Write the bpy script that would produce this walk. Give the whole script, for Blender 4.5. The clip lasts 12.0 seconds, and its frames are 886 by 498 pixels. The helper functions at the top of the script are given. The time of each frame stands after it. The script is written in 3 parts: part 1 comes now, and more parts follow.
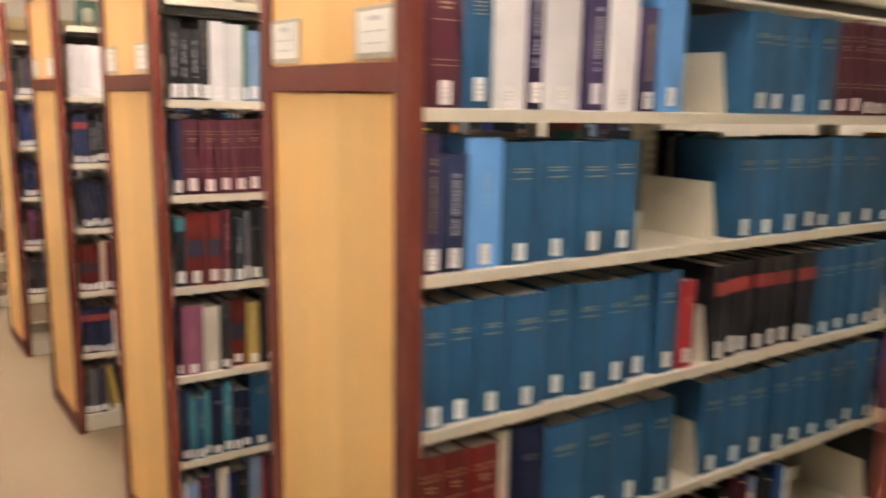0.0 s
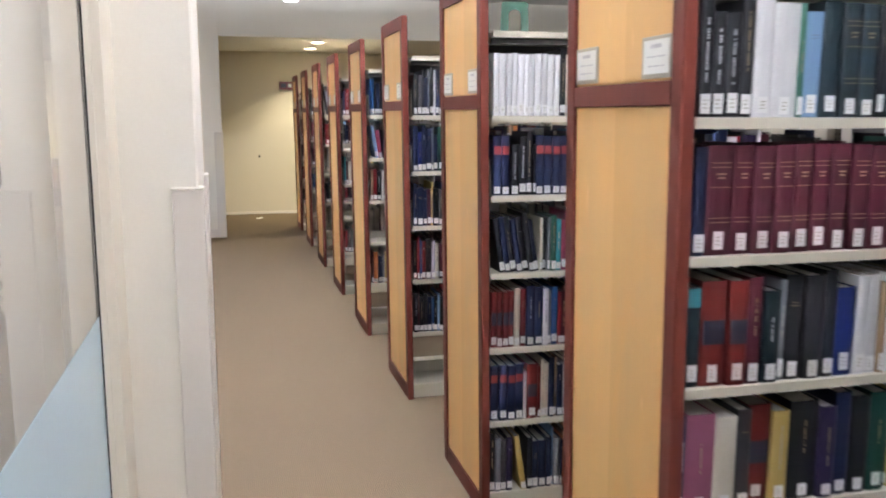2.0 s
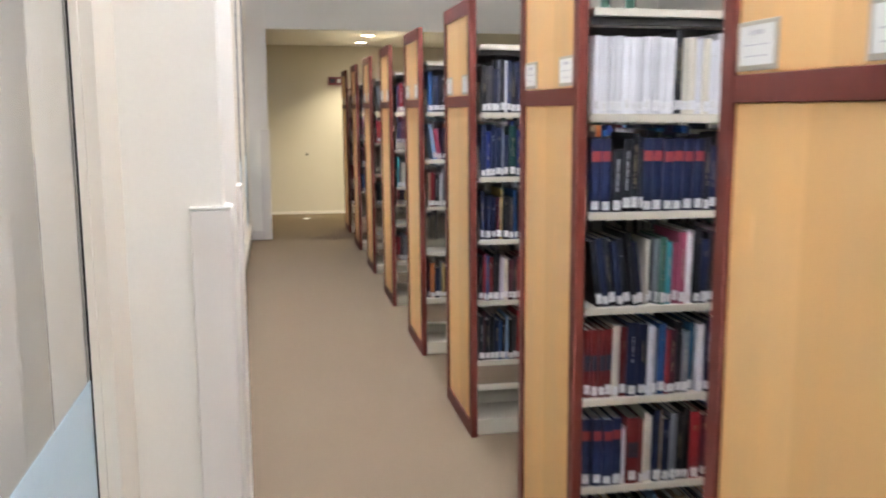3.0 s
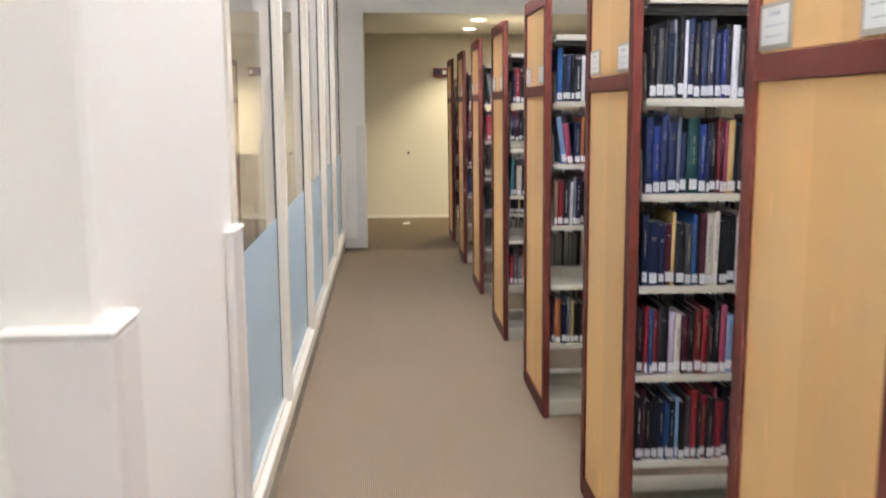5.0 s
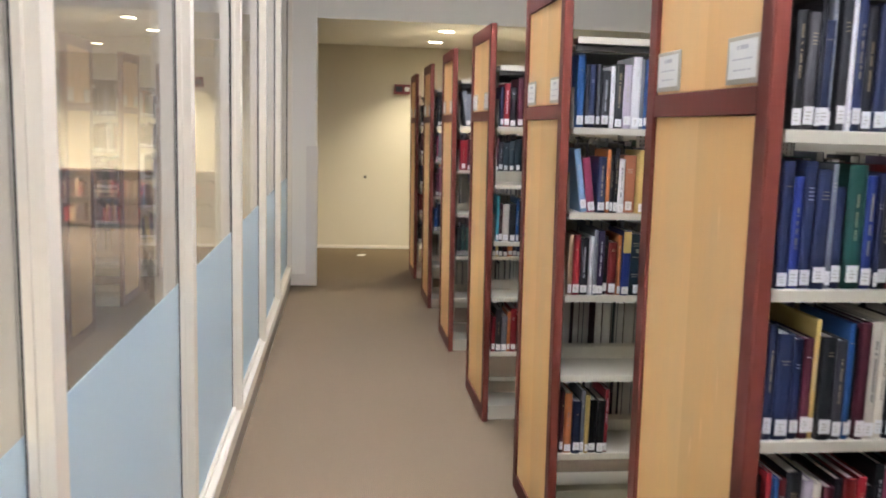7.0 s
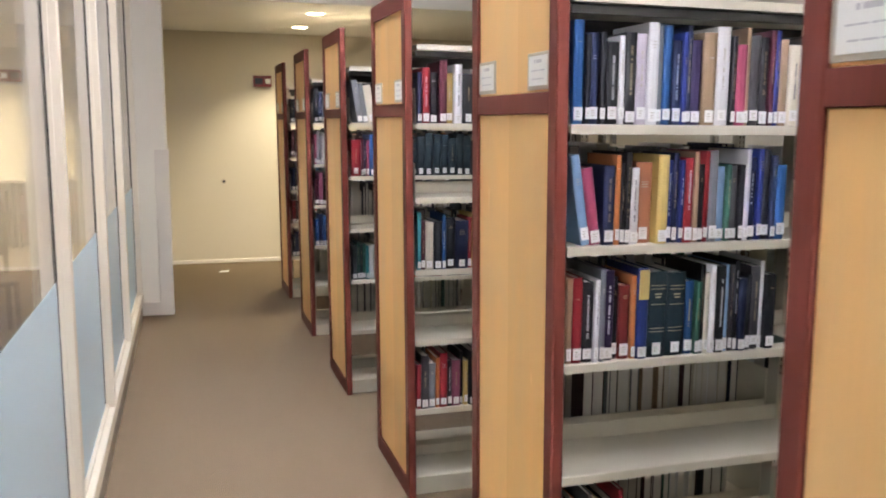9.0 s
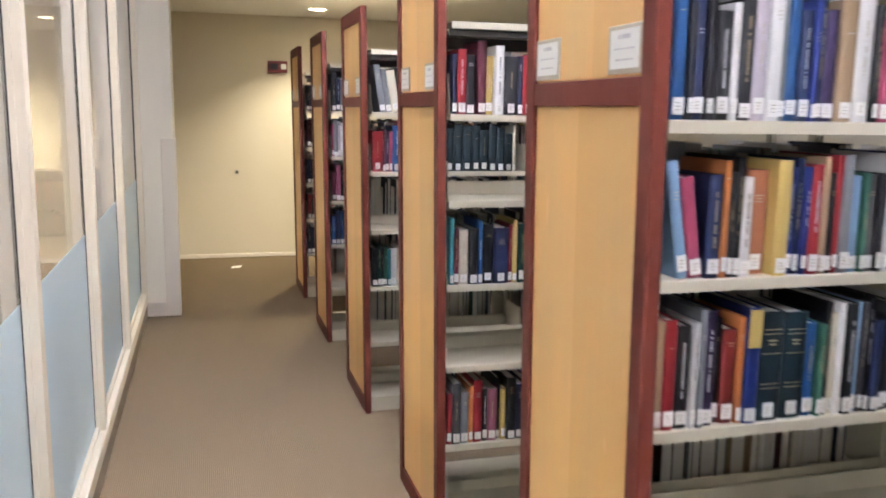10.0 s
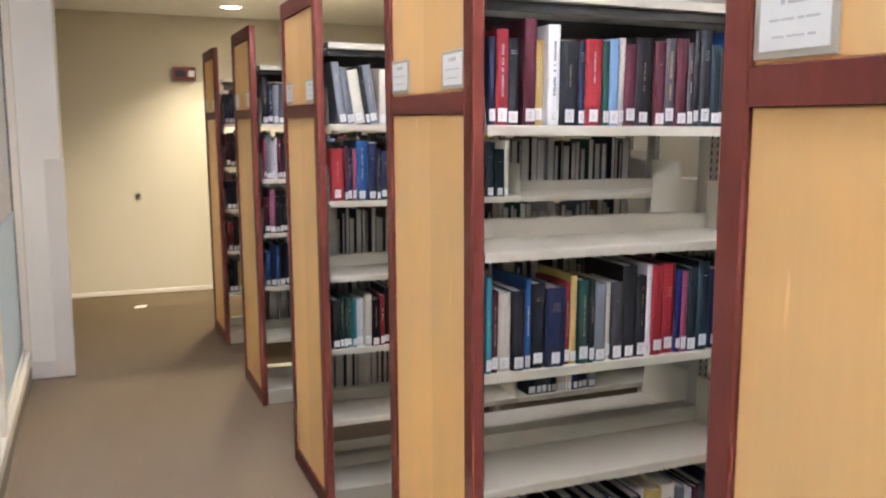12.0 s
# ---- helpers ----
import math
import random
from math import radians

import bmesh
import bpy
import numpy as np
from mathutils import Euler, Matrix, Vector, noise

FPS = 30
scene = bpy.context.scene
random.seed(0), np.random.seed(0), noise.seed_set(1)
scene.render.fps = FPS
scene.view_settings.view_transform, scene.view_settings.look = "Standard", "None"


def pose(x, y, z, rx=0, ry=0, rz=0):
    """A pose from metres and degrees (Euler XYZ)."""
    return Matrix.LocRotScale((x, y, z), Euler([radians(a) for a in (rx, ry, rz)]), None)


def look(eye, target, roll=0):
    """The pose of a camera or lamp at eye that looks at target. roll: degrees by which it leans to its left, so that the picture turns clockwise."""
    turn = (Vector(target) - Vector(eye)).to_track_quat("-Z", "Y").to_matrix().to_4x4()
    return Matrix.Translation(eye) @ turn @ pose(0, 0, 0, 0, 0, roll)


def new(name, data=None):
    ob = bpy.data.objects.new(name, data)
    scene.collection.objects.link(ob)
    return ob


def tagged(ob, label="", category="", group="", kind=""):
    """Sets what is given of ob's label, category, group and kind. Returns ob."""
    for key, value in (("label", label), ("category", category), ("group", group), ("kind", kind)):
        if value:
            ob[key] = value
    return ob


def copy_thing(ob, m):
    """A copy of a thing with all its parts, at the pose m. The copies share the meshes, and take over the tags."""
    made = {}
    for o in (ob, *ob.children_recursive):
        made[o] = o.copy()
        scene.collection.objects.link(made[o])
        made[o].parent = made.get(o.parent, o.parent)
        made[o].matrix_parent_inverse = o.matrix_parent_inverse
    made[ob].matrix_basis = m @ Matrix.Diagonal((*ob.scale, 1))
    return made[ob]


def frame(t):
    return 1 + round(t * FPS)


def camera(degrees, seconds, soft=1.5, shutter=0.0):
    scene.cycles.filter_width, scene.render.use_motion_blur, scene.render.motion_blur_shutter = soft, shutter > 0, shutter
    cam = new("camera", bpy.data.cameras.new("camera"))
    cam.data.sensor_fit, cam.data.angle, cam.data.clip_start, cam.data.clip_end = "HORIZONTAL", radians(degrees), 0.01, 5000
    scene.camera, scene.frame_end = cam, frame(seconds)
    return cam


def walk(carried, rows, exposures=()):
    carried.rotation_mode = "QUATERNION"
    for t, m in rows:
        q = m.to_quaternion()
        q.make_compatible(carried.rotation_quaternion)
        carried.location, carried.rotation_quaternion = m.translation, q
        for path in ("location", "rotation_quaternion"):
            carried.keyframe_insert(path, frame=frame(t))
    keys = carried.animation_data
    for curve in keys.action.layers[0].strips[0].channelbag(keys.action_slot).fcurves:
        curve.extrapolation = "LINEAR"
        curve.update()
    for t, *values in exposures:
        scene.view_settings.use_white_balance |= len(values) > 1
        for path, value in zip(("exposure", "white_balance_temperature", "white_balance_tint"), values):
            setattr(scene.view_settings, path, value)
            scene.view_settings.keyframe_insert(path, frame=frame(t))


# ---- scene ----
cam = camera(55.5, 12.0, soft=1.9, shutter=0.6)

PATH = [
    (0, (0.021, 0.509, 1.709), (1.158, 2.118, 1.368), 1.3),
    (0.5, (-0.059, 0.763, 1.736), (0.839, 2.513, 1.375), -0.3),
    (1, (-0.051, 1.044, 1.72), (0.609, 2.903, 1.387), -0.2),
    (1.5, (-0.074, 1.302, 1.715), (0.427, 3.208, 1.377), 0.1),
    (2, (-0.125, 1.638, 1.706), (0.36, 3.553, 1.39), 0.1),
    (2.5, (-0.124, 1.95, 1.697), (0.4, 3.85, 1.354), 0.2),
    (3, (-0.092, 2.294, 1.708), (0.287, 4.231, 1.384), 0.2),
    (3.2, (-0.089, 2.429, 1.699), (0.254, 4.369, 1.356), 0.4),
    (4.8, (0.04, 3.501, 1.688), (0.177, 5.464, 1.332), 0.4),
    (5, (0.032, 3.635, 1.67), (0.166, 5.603, 1.338), -0.0),
    (5.5, (0.02, 3.969, 1.697), (0.213, 5.944, 1.444), -0.1),
    (6, (0.061, 4.292, 1.688), (0.281, 6.26, 1.407), -0.1),
    (6.5, (0.069, 4.582, 1.693), (0.271, 6.551, 1.402), 1.0),
    (6.7, (0.057, 4.701, 1.68), (0.273, 6.669, 1.398), 1.4),
    (8.3, (-0.01, 5.566, 1.698), (0.396, 7.498, 1.38), 0.9),
    (8.5, (0.002, 5.695, 1.69), (0.424, 7.626, 1.382), 1.1),
    (9, (-0.052, 5.979, 1.698), (0.526, 7.871, 1.404), 0.5),
    (9.5, (-0.025, 6.222, 1.694), (0.571, 8.103, 1.367), 0.8),
    (10, (0.03, 6.51, 1.709), (0.569, 8.409, 1.387), 0.9),
    (10.5, (0.007, 6.801, 1.684), (0.564, 8.695, 1.363), 0.5),
    (11, (-0.038, 7.106, 1.688), (0.605, 8.967, 1.338), 0.3),
    (11.5, (-0.009, 7.412, 1.685), (0.667, 9.265, 1.352), 0.5),
    (12, (-0.002, 7.614, 1.699), (0.753, 9.443, 1.408), 0.4),
]
EXPOSURES = [(0.0, 0.49, 9050, 18), (0.5, 0.21, 9500, 18), (1.0, -0.12, 7350, 12), (1.5, 0.16, 6450, 10), (3.2, 0.22, 6350, 10), (6.5, 0.19, 6300, 10), (8.5, 0.26, 6600, 12), (10.5, 0.40, 6500, 12), (12.0, 0.43, 6400, 13)]
walk(cam, [(t, look(eye, target, roll)) for t, eye, target, roll in PATH], EXPOSURES)

# ---- world and light ----
world = bpy.data.worlds.new("world")
scene.world = world
world.use_nodes = True
world.node_tree.nodes["Background"].inputs["Color"].default_value = (0.9, 0.93, 1.0, 1)
world.node_tree.nodes["Background"].inputs["Strength"].default_value = 0.05

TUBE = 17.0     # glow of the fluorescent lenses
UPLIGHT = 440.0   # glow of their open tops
CAN = 215.0     # watts of each recessed downlight


# ---- materials ----
def material(name, colour, rough=0.6, metal=0.0, grain=0.06, scale=60.0, stain=0.05, stain_scale=2.5, bump=0.15,
             stretch=(1, 1, 1), vary=0.0, spec=0.5, streak=False):
    """A painted, woven or wooden surface: fine grain, broad stains, relief and a change from piece to piece."""
    m = bpy.data.materials.new(name)
    m.use_nodes = True
    n, k = m.node_tree.nodes, m.node_tree.links
    bsdf = n["Principled BSDF"]
    bsdf.inputs["Metallic"].default_value = metal
    bsdf.inputs["Specular IOR Level"].default_value = spec
    co = n.new("ShaderNodeTexCoord")
    mp = n.new("ShaderNodeMapping")
    mp.inputs["Scale"].default_value = stretch
    k.new(co.outputs["Object"], mp.inputs["Vector"])
    fine, broad = n.new("ShaderNodeTexNoise"), n.new("ShaderNodeTexNoise")
    fine.inputs["Scale"].default_value, fine.inputs["Detail"].default_value = scale, 4
    broad.inputs["Scale"].default_value, broad.inputs["Detail"].default_value = stain_scale, 3
    k.new(mp.outputs[0], fine.inputs["Vector"])
    k.new(mp.outputs[0] if streak else co.outputs["Object"], broad.inputs["Vector"])
    value = n.new("ShaderNodeMath")
    value.operation = "MULTIPLY_ADD"
    k.new(fine.outputs["Fac"], value.inputs[0])
    value.inputs[1].default_value, value.inputs[2].default_value = 2 * grain, 1 - grain
    two = n.new("ShaderNodeMath")
    two.operation = "MULTIPLY_ADD"
    k.new(broad.outputs["Fac"], two.inputs[0])
    two.inputs[1].default_value = 2 * stain
    two.inputs[2].default_value = -stain
    both = n.new("ShaderNodeMath")
    both.operation = "ADD"
    k.new(value.outputs[0], both.inputs[0])
    k.new(two.outputs[0], both.inputs[1])
    last = both
    if vary:
        info = n.new("ShaderNodeObjectInfo")
        mv = n.new("ShaderNodeMath")
        mv.operation = "MULTIPLY_ADD"
        k.new(info.outputs["Random"], mv.inputs[0])
        mv.inputs[1].default_value, mv.inputs[2].default_value = 2 * vary, -vary
        last = n.new("ShaderNodeMath")
        last.operation = "ADD"
        k.new(both.outputs[0], last.inputs[0])
        k.new(mv.outputs[0], last.inputs[1])
    tint = n.new("ShaderNodeVectorMath")
    tint.operation = "SCALE"
    tint.inputs[0].default_value = colour
    k.new(last.outputs[0], tint.inputs["Scale"])
    k.new(tint.outputs[0], bsdf.inputs["Base Color"])
    ro = n.new("ShaderNodeMath")
    ro.operation = "MULTIPLY_ADD"
    k.new(broad.outputs["Fac"], ro.inputs[0])
    ro.inputs[1].default_value, ro.inputs[2].default_value = 0.16, rough - 0.08
    k.new(ro.outputs[0], bsdf.inputs["Roughness"])
    if bump:
        b = n.new("ShaderNodeBump")
        b.inputs["Strength"].default_value, b.inputs["Distance"].default_value = bump, 0.002
        k.new(fine.outputs["Fac"], b.inputs["Height"])
        k.new(b.outputs[0], bsdf.inputs["Normal"])
    return m


def carpet_material(name, colour, other, rib):
    """Looped pile in fine ribs, with blotches."""
    m = material(name, colour, 0.95, 0, 0.25, 260, 0.20, 0.9, 0.6, spec=0.1)
    n, k = m.node_tree.nodes, m.node_tree.links
    bsdf = n["Principled BSDF"]
    co = n.new("ShaderNodeTexCoord")
    waves = []
    for axis in ("X", "Y"):
        w = n.new("ShaderNodeTexWave")
        w.bands_direction = axis
        w.inputs["Scale"].default_value = rib
        w.inputs["Distortion"].default_value = 0.6
        w.inputs["Detail"].default_value = 1
        k.new(co.outputs["Object"], w.inputs["Vector"])
        waves.append(w)
    mul = n.new("ShaderNodeMath")
    mul.operation = "MULTIPLY"
    k.new(waves[0].outputs["Fac"], mul.inputs[0])
    k.new(waves[1].outputs["Fac"], mul.inputs[1])
    mix = n.new("ShaderNodeMix")
    mix.data_type = "RGBA"
    old = bsdf.inputs["Base Color"].links[0].from_socket
    k.new(mul.outputs[0], mix.inputs["Factor"])
    k.new(old, mix.inputs["A"])
    mix.inputs["B"].default_value = (*other, 1)
    k.new(mix.outputs["Result"], bsdf.inputs["Base Color"])
    b = n.new("ShaderNodeBump")
    b.inputs["Strength"].default_value, b.inputs["Distance"].default_value = 0.5, 0.003
    k.new(mul.outputs[0], b.inputs["Height"])
    k.new(b.outputs[0], bsdf.inputs["Normal"])
    return m


def plain(name, colour, rough=0.5, metal=0.0, glow=0.0, alpha=1.0, transmit=0.0, ior=1.45):
    m = bpy.data.materials.new(name)
    m.use_nodes = True
    b = m.node_tree.nodes["Principled BSDF"]
    b.inputs["Base Color"].default_value = (*colour, 1)
    b.inputs["Roughness"].default_value, b.inputs["Metallic"].default_value = rough, metal
    b.inputs["Transmission Weight"].default_value, b.inputs["IOR"].default_value = transmit, ior
    if glow:
        b.inputs["Emission Color"].default_value = (*colour, 1)
        b.inputs["Emission Strength"].default_value = glow
    return m


MAPLE = material("maple veneer", (0.71, 0.440, 0.178), 0.40, 0, 0.035, 11, 0.07, 0.8, 0.04, (9, 9, 0.30), 0.04, streak=True)


def veneer(m):
    """Two leaves matched at a seam, a mottled figure and a few short pale flecks."""
    n, k = m.node_tree.nodes, m.node_tree.links
    base = n["Principled BSDF"].inputs["Base Color"]
    co, info, axes = n["Texture Coordinate"], n.new("ShaderNodeObjectInfo"), n.new("ShaderNodeSeparateXYZ")
    shift, seam, tone = n.new("ShaderNodeMath"), n.new("ShaderNodeMath"), n.new("ShaderNodeMix")
    k.new(co.outputs["Object"], axes.inputs[0])
    shift.operation = "MULTIPLY_ADD"
    shift.inputs[1].default_value, shift.inputs[2].default_value = 0.10, 0.27
    k.new(info.outputs["Random"], shift.inputs[0])
    seam.operation = "GREATER_THAN"
    k.new(axes.outputs["Y"], seam.inputs[0])
    k.new(shift.outputs[0], seam.inputs[1])
    tone.data_type = "RGBA"
    tone.inputs["A"].default_value, tone.inputs["B"].default_value = (0.96, 0.95, 0.94, 1), (1.04, 1.05, 1.07, 1)
    k.new(seam.outputs[0], tone.inputs["Factor"])
    figure, figure_map, mottle = n.new("ShaderNodeTexNoise"), n.new("ShaderNodeMapping"), n.new("ShaderNodeMix")
    figure_map.inputs["Scale"].default_value = (1, 1, 0.45)
    figure.inputs["Scale"].default_value, figure.inputs["Detail"].default_value, figure.inputs["Distortion"].default_value = 7.0, 3, 0.6
    spread = n.new("ShaderNodeVectorMath")
    spread.operation = "ADD"
    k.new(co.outputs["Object"], spread.inputs[0])
    k.new(info.outputs["Random"], spread.inputs[1])
    k.new(spread.outputs[0], figure_map.inputs["Vector"])
    k.new(figure_map.outputs[0], figure.inputs["Vector"])
    mottle.data_type = "RGBA"
    mottle.inputs["A"].default_value, mottle.inputs["B"].default_value = (1.15, 1.02, 0.84, 1), (0.90, 0.98, 1.10, 1)
    k.new(figure.outputs["Fac"], mottle.inputs["Factor"])
    fleck, fleck_map, rare, pale = n.new("ShaderNodeTexNoise"), n.new("ShaderNodeMapping"), n.new("ShaderNodeMapRange"), n.new("ShaderNodeMix")
    fleck_map.inputs["Scale"].default_value = (40, 40, 6)
    fleck.inputs["Scale"].default_value, fleck.inputs["Detail"].default_value = 1.0, 1
    k.new(spread.outputs[0], fleck_map.inputs["Vector"])
    k.new(fleck_map.outputs[0], fleck.inputs["Vector"])
    rare.inputs["From Min"].default_value, rare.inputs["From Max"].default_value = 0.73, 0.82
    k.new(fleck.outputs["Fac"], rare.inputs["Value"])
    pale.data_type = "RGBA"
    pale.inputs["A"].default_value, pale.inputs["B"].default_value = (1, 1, 1, 1), (1.22, 1.26, 1.40, 1)
    k.new(rare.outputs[0], pale.inputs["Factor"])
    last = base.links[0].from_socket
    for sock in (tone.outputs["Result"], mottle.outputs["Result"], pale.outputs["Result"]):
        mul = n.new("ShaderNodeVectorMath")
        mul.operation = "MULTIPLY"
        k.new(last, mul.inputs[0])
        k.new(sock, mul.inputs[1])
        last = mul.outputs[0]
    k.new(last, base)


veneer(MAPLE)
STAIN = material("red-brown stained wood", (0.092, 0.021, 0.015), 0.5, 0, 0.2, 12, 0.1, 2, 0.06, (8, 8, 0.5), spec=0.12)
STEEL = material("cream enamelled steel", (0.67, 0.63, 0.52), 0.38, 0, 0.03, 120, 0.05, 3, 0.04)
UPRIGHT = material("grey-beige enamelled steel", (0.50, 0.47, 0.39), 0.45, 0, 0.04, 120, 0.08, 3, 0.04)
SLOT = plain("dark slot", (0.03, 0.028, 0.025), 0.8)
WALL = material("off-white wall paint", (0.86, 0.83, 0.745), 0.7, 0, 0.025, 90, 0.03, 0.9, 0.12)
CEIL = material("ceiling paint", (0.82, 0.81, 0.78), 0.85, 0, 0.03, 70, 0.03, 0.8, 0.15)
YELLOW = material("cream-yellow wall paint", (0.62, 0.57, 0.46), 0.7, 0, 0.03, 90, 0.04, 0.8, 0.12)
FRAME = material("ivory painted frame", (0.86, 0.80, 0.68), 0.45, 0, 0.03, 80, 0.05, 1.6, 0.05, (1, 1, 0.3))
BLIND = material("beige blind fabric", (0.88, 0.83, 0.71), 0.85, 0, 0.04, 120, 0.04, 1.5, 0.1)
GUARD = material("pale plastic corner guard", (0.76, 0.715, 0.65), 0.4, 0, 0.02, 150, 0.04, 2, 0.03)
BASE = material("tan vinyl cove base", (0.27, 0.215, 0.16), 0.5, 0, 0.05, 60, 0.08, 2, 0.04)
CARPET = carpet_material("tan ribbed carpet", (0.112, 0.084, 0.055), (0.250, 0.187, 0.123), 34)
DARKCARPET = carpet_material("dark patterned carpet", (0.085, 0.065, 0.055), (0.20, 0.16, 0.135), 5)
GLASS = plain("clear glass", (0.97, 0.98, 0.98), 0.0, 0, 0, 1, 1.0, 1.5)
nodes, links = GLASS.node_tree.nodes, GLASS.node_tree.links
# a diffuse share paints the pale veil of reflected light into the panes
veil, mixer = nodes.new("ShaderNodeBsdfDiffuse"), nodes.new("ShaderNodeMixShader")
veil.inputs["Color"].default_value = (0.75, 0.72, 0.66, 1)
mixer.inputs["Fac"].default_value = 0.09
links.new(nodes["Principled BSDF"].outputs[0], mixer.inputs[1])
links.new(veil.outputs[0], mixer.inputs[2])
links.new(mixer.outputs[0], nodes["Material Output"].inputs["Surface"])
PRINT = plain("faint grey print", (0.55, 0.55, 0.57), 0.7)
FILM = material("pale blue frosted film", (0.56, 0.73, 0.82), 0.35, 0, 0.02, 40, 0.05, 1.2, 0.02)
PAGES = material("paper edges", (0.70, 0.67, 0.63), 0.9, 0, 0.12, 30, 0.1, 5, 0.25, (40, 1, 1), 0.12)
LABEL = material("white call-number label", (0.88, 0.88, 0.88), 0.6, 0, 0.03, 90, 0.04, 30, 0.02, vary=0.05)
INK = plain("grey print", (0.12, 0.12, 0.13), 0.7)
GILT = plain("pale spine lettering", (0.26, 0.21, 0.13), 0.5)
REDPATCH = plain("red spine panel", (0.22, 0.024, 0.022), 0.5)
DARKPATCH = plain("blue-black spine panel", (0.012, 0.014, 0.03), 0.5)
WHITEPATCH = plain("pale spine panel", (0.42, 0.43, 0.46), 0.5)
BORDER = plain("grey card holder", (0.42, 0.39, 0.32), 0.35)
CARD = material("white card", (0.82, 0.83, 0.80), 0.6, 0, 0.02, 90, 0.02, 9, 0.02)
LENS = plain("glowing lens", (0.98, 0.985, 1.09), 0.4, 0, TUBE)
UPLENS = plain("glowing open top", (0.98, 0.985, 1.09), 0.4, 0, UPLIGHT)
CANLENS = plain("glowing downlight", (1.0, 0.86, 0.58), 0.4, 0, 40)
HOUSING = plain("white enamel housing", (0.75, 0.75, 0.75), 0.35)
ALARMRED = material("dark red plastic", (0.15, 0.011, 0.014), 0.35, 0, 0.03, 60, 0.04, 5, 0.02)
STROBE = plain("clear strobe lens", (0.8, 0.8, 0.78), 0.15)
GREEN = material("dark green card", (0.006, 0.036, 0.022), 0.6, 0, 0.06, 60, 0.05, 9, 0.02)
SLATE = material("dark grey laminate", (0.055, 0.052, 0.052), 0.5, 0, 0.06, 60, 0.08, 3, 0.03)
METAL = plain("brushed metal", (0.42, 0.38, 0.3), 0.35, 1)
DARKWOOD = material("dark stained wood", (0.06, 0.026, 0.02), 0.45, 0, 0.2, 12, 0.1, 2, 0.05, (1, 8, 0.6))

COLOURS = {
    "k": (0.007, 0.007, 0.009), "n": (0.007, 0.011, 0.034), "b": (0.014, 0.058, 0.17), "B": (0.010, 0.019, 0.105),
    "t": (0.010, 0.064, 0.132), "s": (0.10, 0.32, 0.66), "c": (0.03, 0.19, 0.23), "l": (0.20, 0.33, 0.52),
    "w": (0.80, 0.80, 0.82), "i": (0.66, 0.62, 0.52), "g": (0.006, 0.034, 0.027), "G": (0.03, 0.10, 0.072),
    "m": (0.040, 0.006, 0.012), "r": (0.20, 0.015, 0.020), "o": (0.46, 0.16, 0.055), "y": (0.50, 0.37, 0.13),
    "p": (0.27, 0.05, 0.095), "P": (0.020, 0.013, 0.040), "v": (0.44, 0.40, 0.47), "e": (0.16, 0.17, 0.19),
    "E": (0.040, 0.038, 0.042), "d": (0.005, 0.011, 0.015), "a": (0.27, 0.19, 0.12), "A": (0.105, 0.012, 0.011),
    "q": (0.20, 0.065, 0.11), "O": (0.33, 0.13, 0.07),
}
NAMES = {
    "k": "black", "n": "navy", "b": "blue", "B": "royal blue", "t": "teal-blue", "s": "sky-blue", "c": "turquoise",
    "l": "pale blue", "w": "white", "i": "ivory", "g": "dark green", "G": "green", "m": "maroon", "r": "red",
    "o": "orange", "y": "yellow", "p": "pink", "P": "dark purple", "v": "lavender", "e": "grey", "E": "charcoal",
    "d": "blue-black", "a": "tan", "A": "dark red", "q": "plum", "O": "terracotta",
}
CLOTH = {c: material(NAMES[c] + " book cloth", COLOURS[c], 0.5, 0, 0.12, 220, 0.14, 9, 0.12, vary=0.2, spec=0.2) for c in COLOURS}
CLOTH_ORDER = list(COLOURS)


# ---- mesh helpers ----
class Shape:
    """Gathers boxes and outlines into one mesh."""

    def __init__(self):
        self.v, self.f, self.m = [], [], []

    def quads(self, pts, faces, mat=0):
        s = len(self.v)
        self.v += pts
        self.f += [tuple(s + i for i in f) for f in faces]
        self.m += [mat] * len(faces)
        return self

    def box(self, x0, x1, y0, y1, z0, z1, mat=0):
        return self.quads([(x, y, z) for z in (z0, z1) for y in (y0, y1) for x in (x0, x1)],
                          [(0, 2, 3, 1), (4, 5, 7, 6), (0, 1, 5, 4), (2, 6, 7, 3), (0, 4, 6, 2), (1, 3, 7, 5)], mat)

    def outline(self, pts, axis, a, b, mat=0):
        """A flat outline, counter-clockwise, pushed from a to b along an axis."""
        def at(p, d):
            return {"x": (d, p[0], p[1]), "y": (p[0], d, p[1]), "z": (p[0], p[1], d)}[axis]
        n = len(pts)
        faces = [tuple(range(n - 1, -1, -1)), tuple(range(n, 2 * n))]
        faces += [(i, (i + 1) % n, n + (i + 1) % n, n + i) for i in range(n)]
        if axis == "y":
            faces = [f[::-1] for f in faces]
        return self.quads([at(p, a) for p in pts] + [at(p, b) for p in pts], faces, mat)

    def mesh(self, name, *mats):
        me = bpy.data.meshes.new(name)
        me.from_pydata(self.v, [], self.f)
        for mt in mats:
            me.materials.append(mt)
        if len(mats) > 1:
            me.polygons.foreach_set("material_index", self.m)
        me.update()
        return me


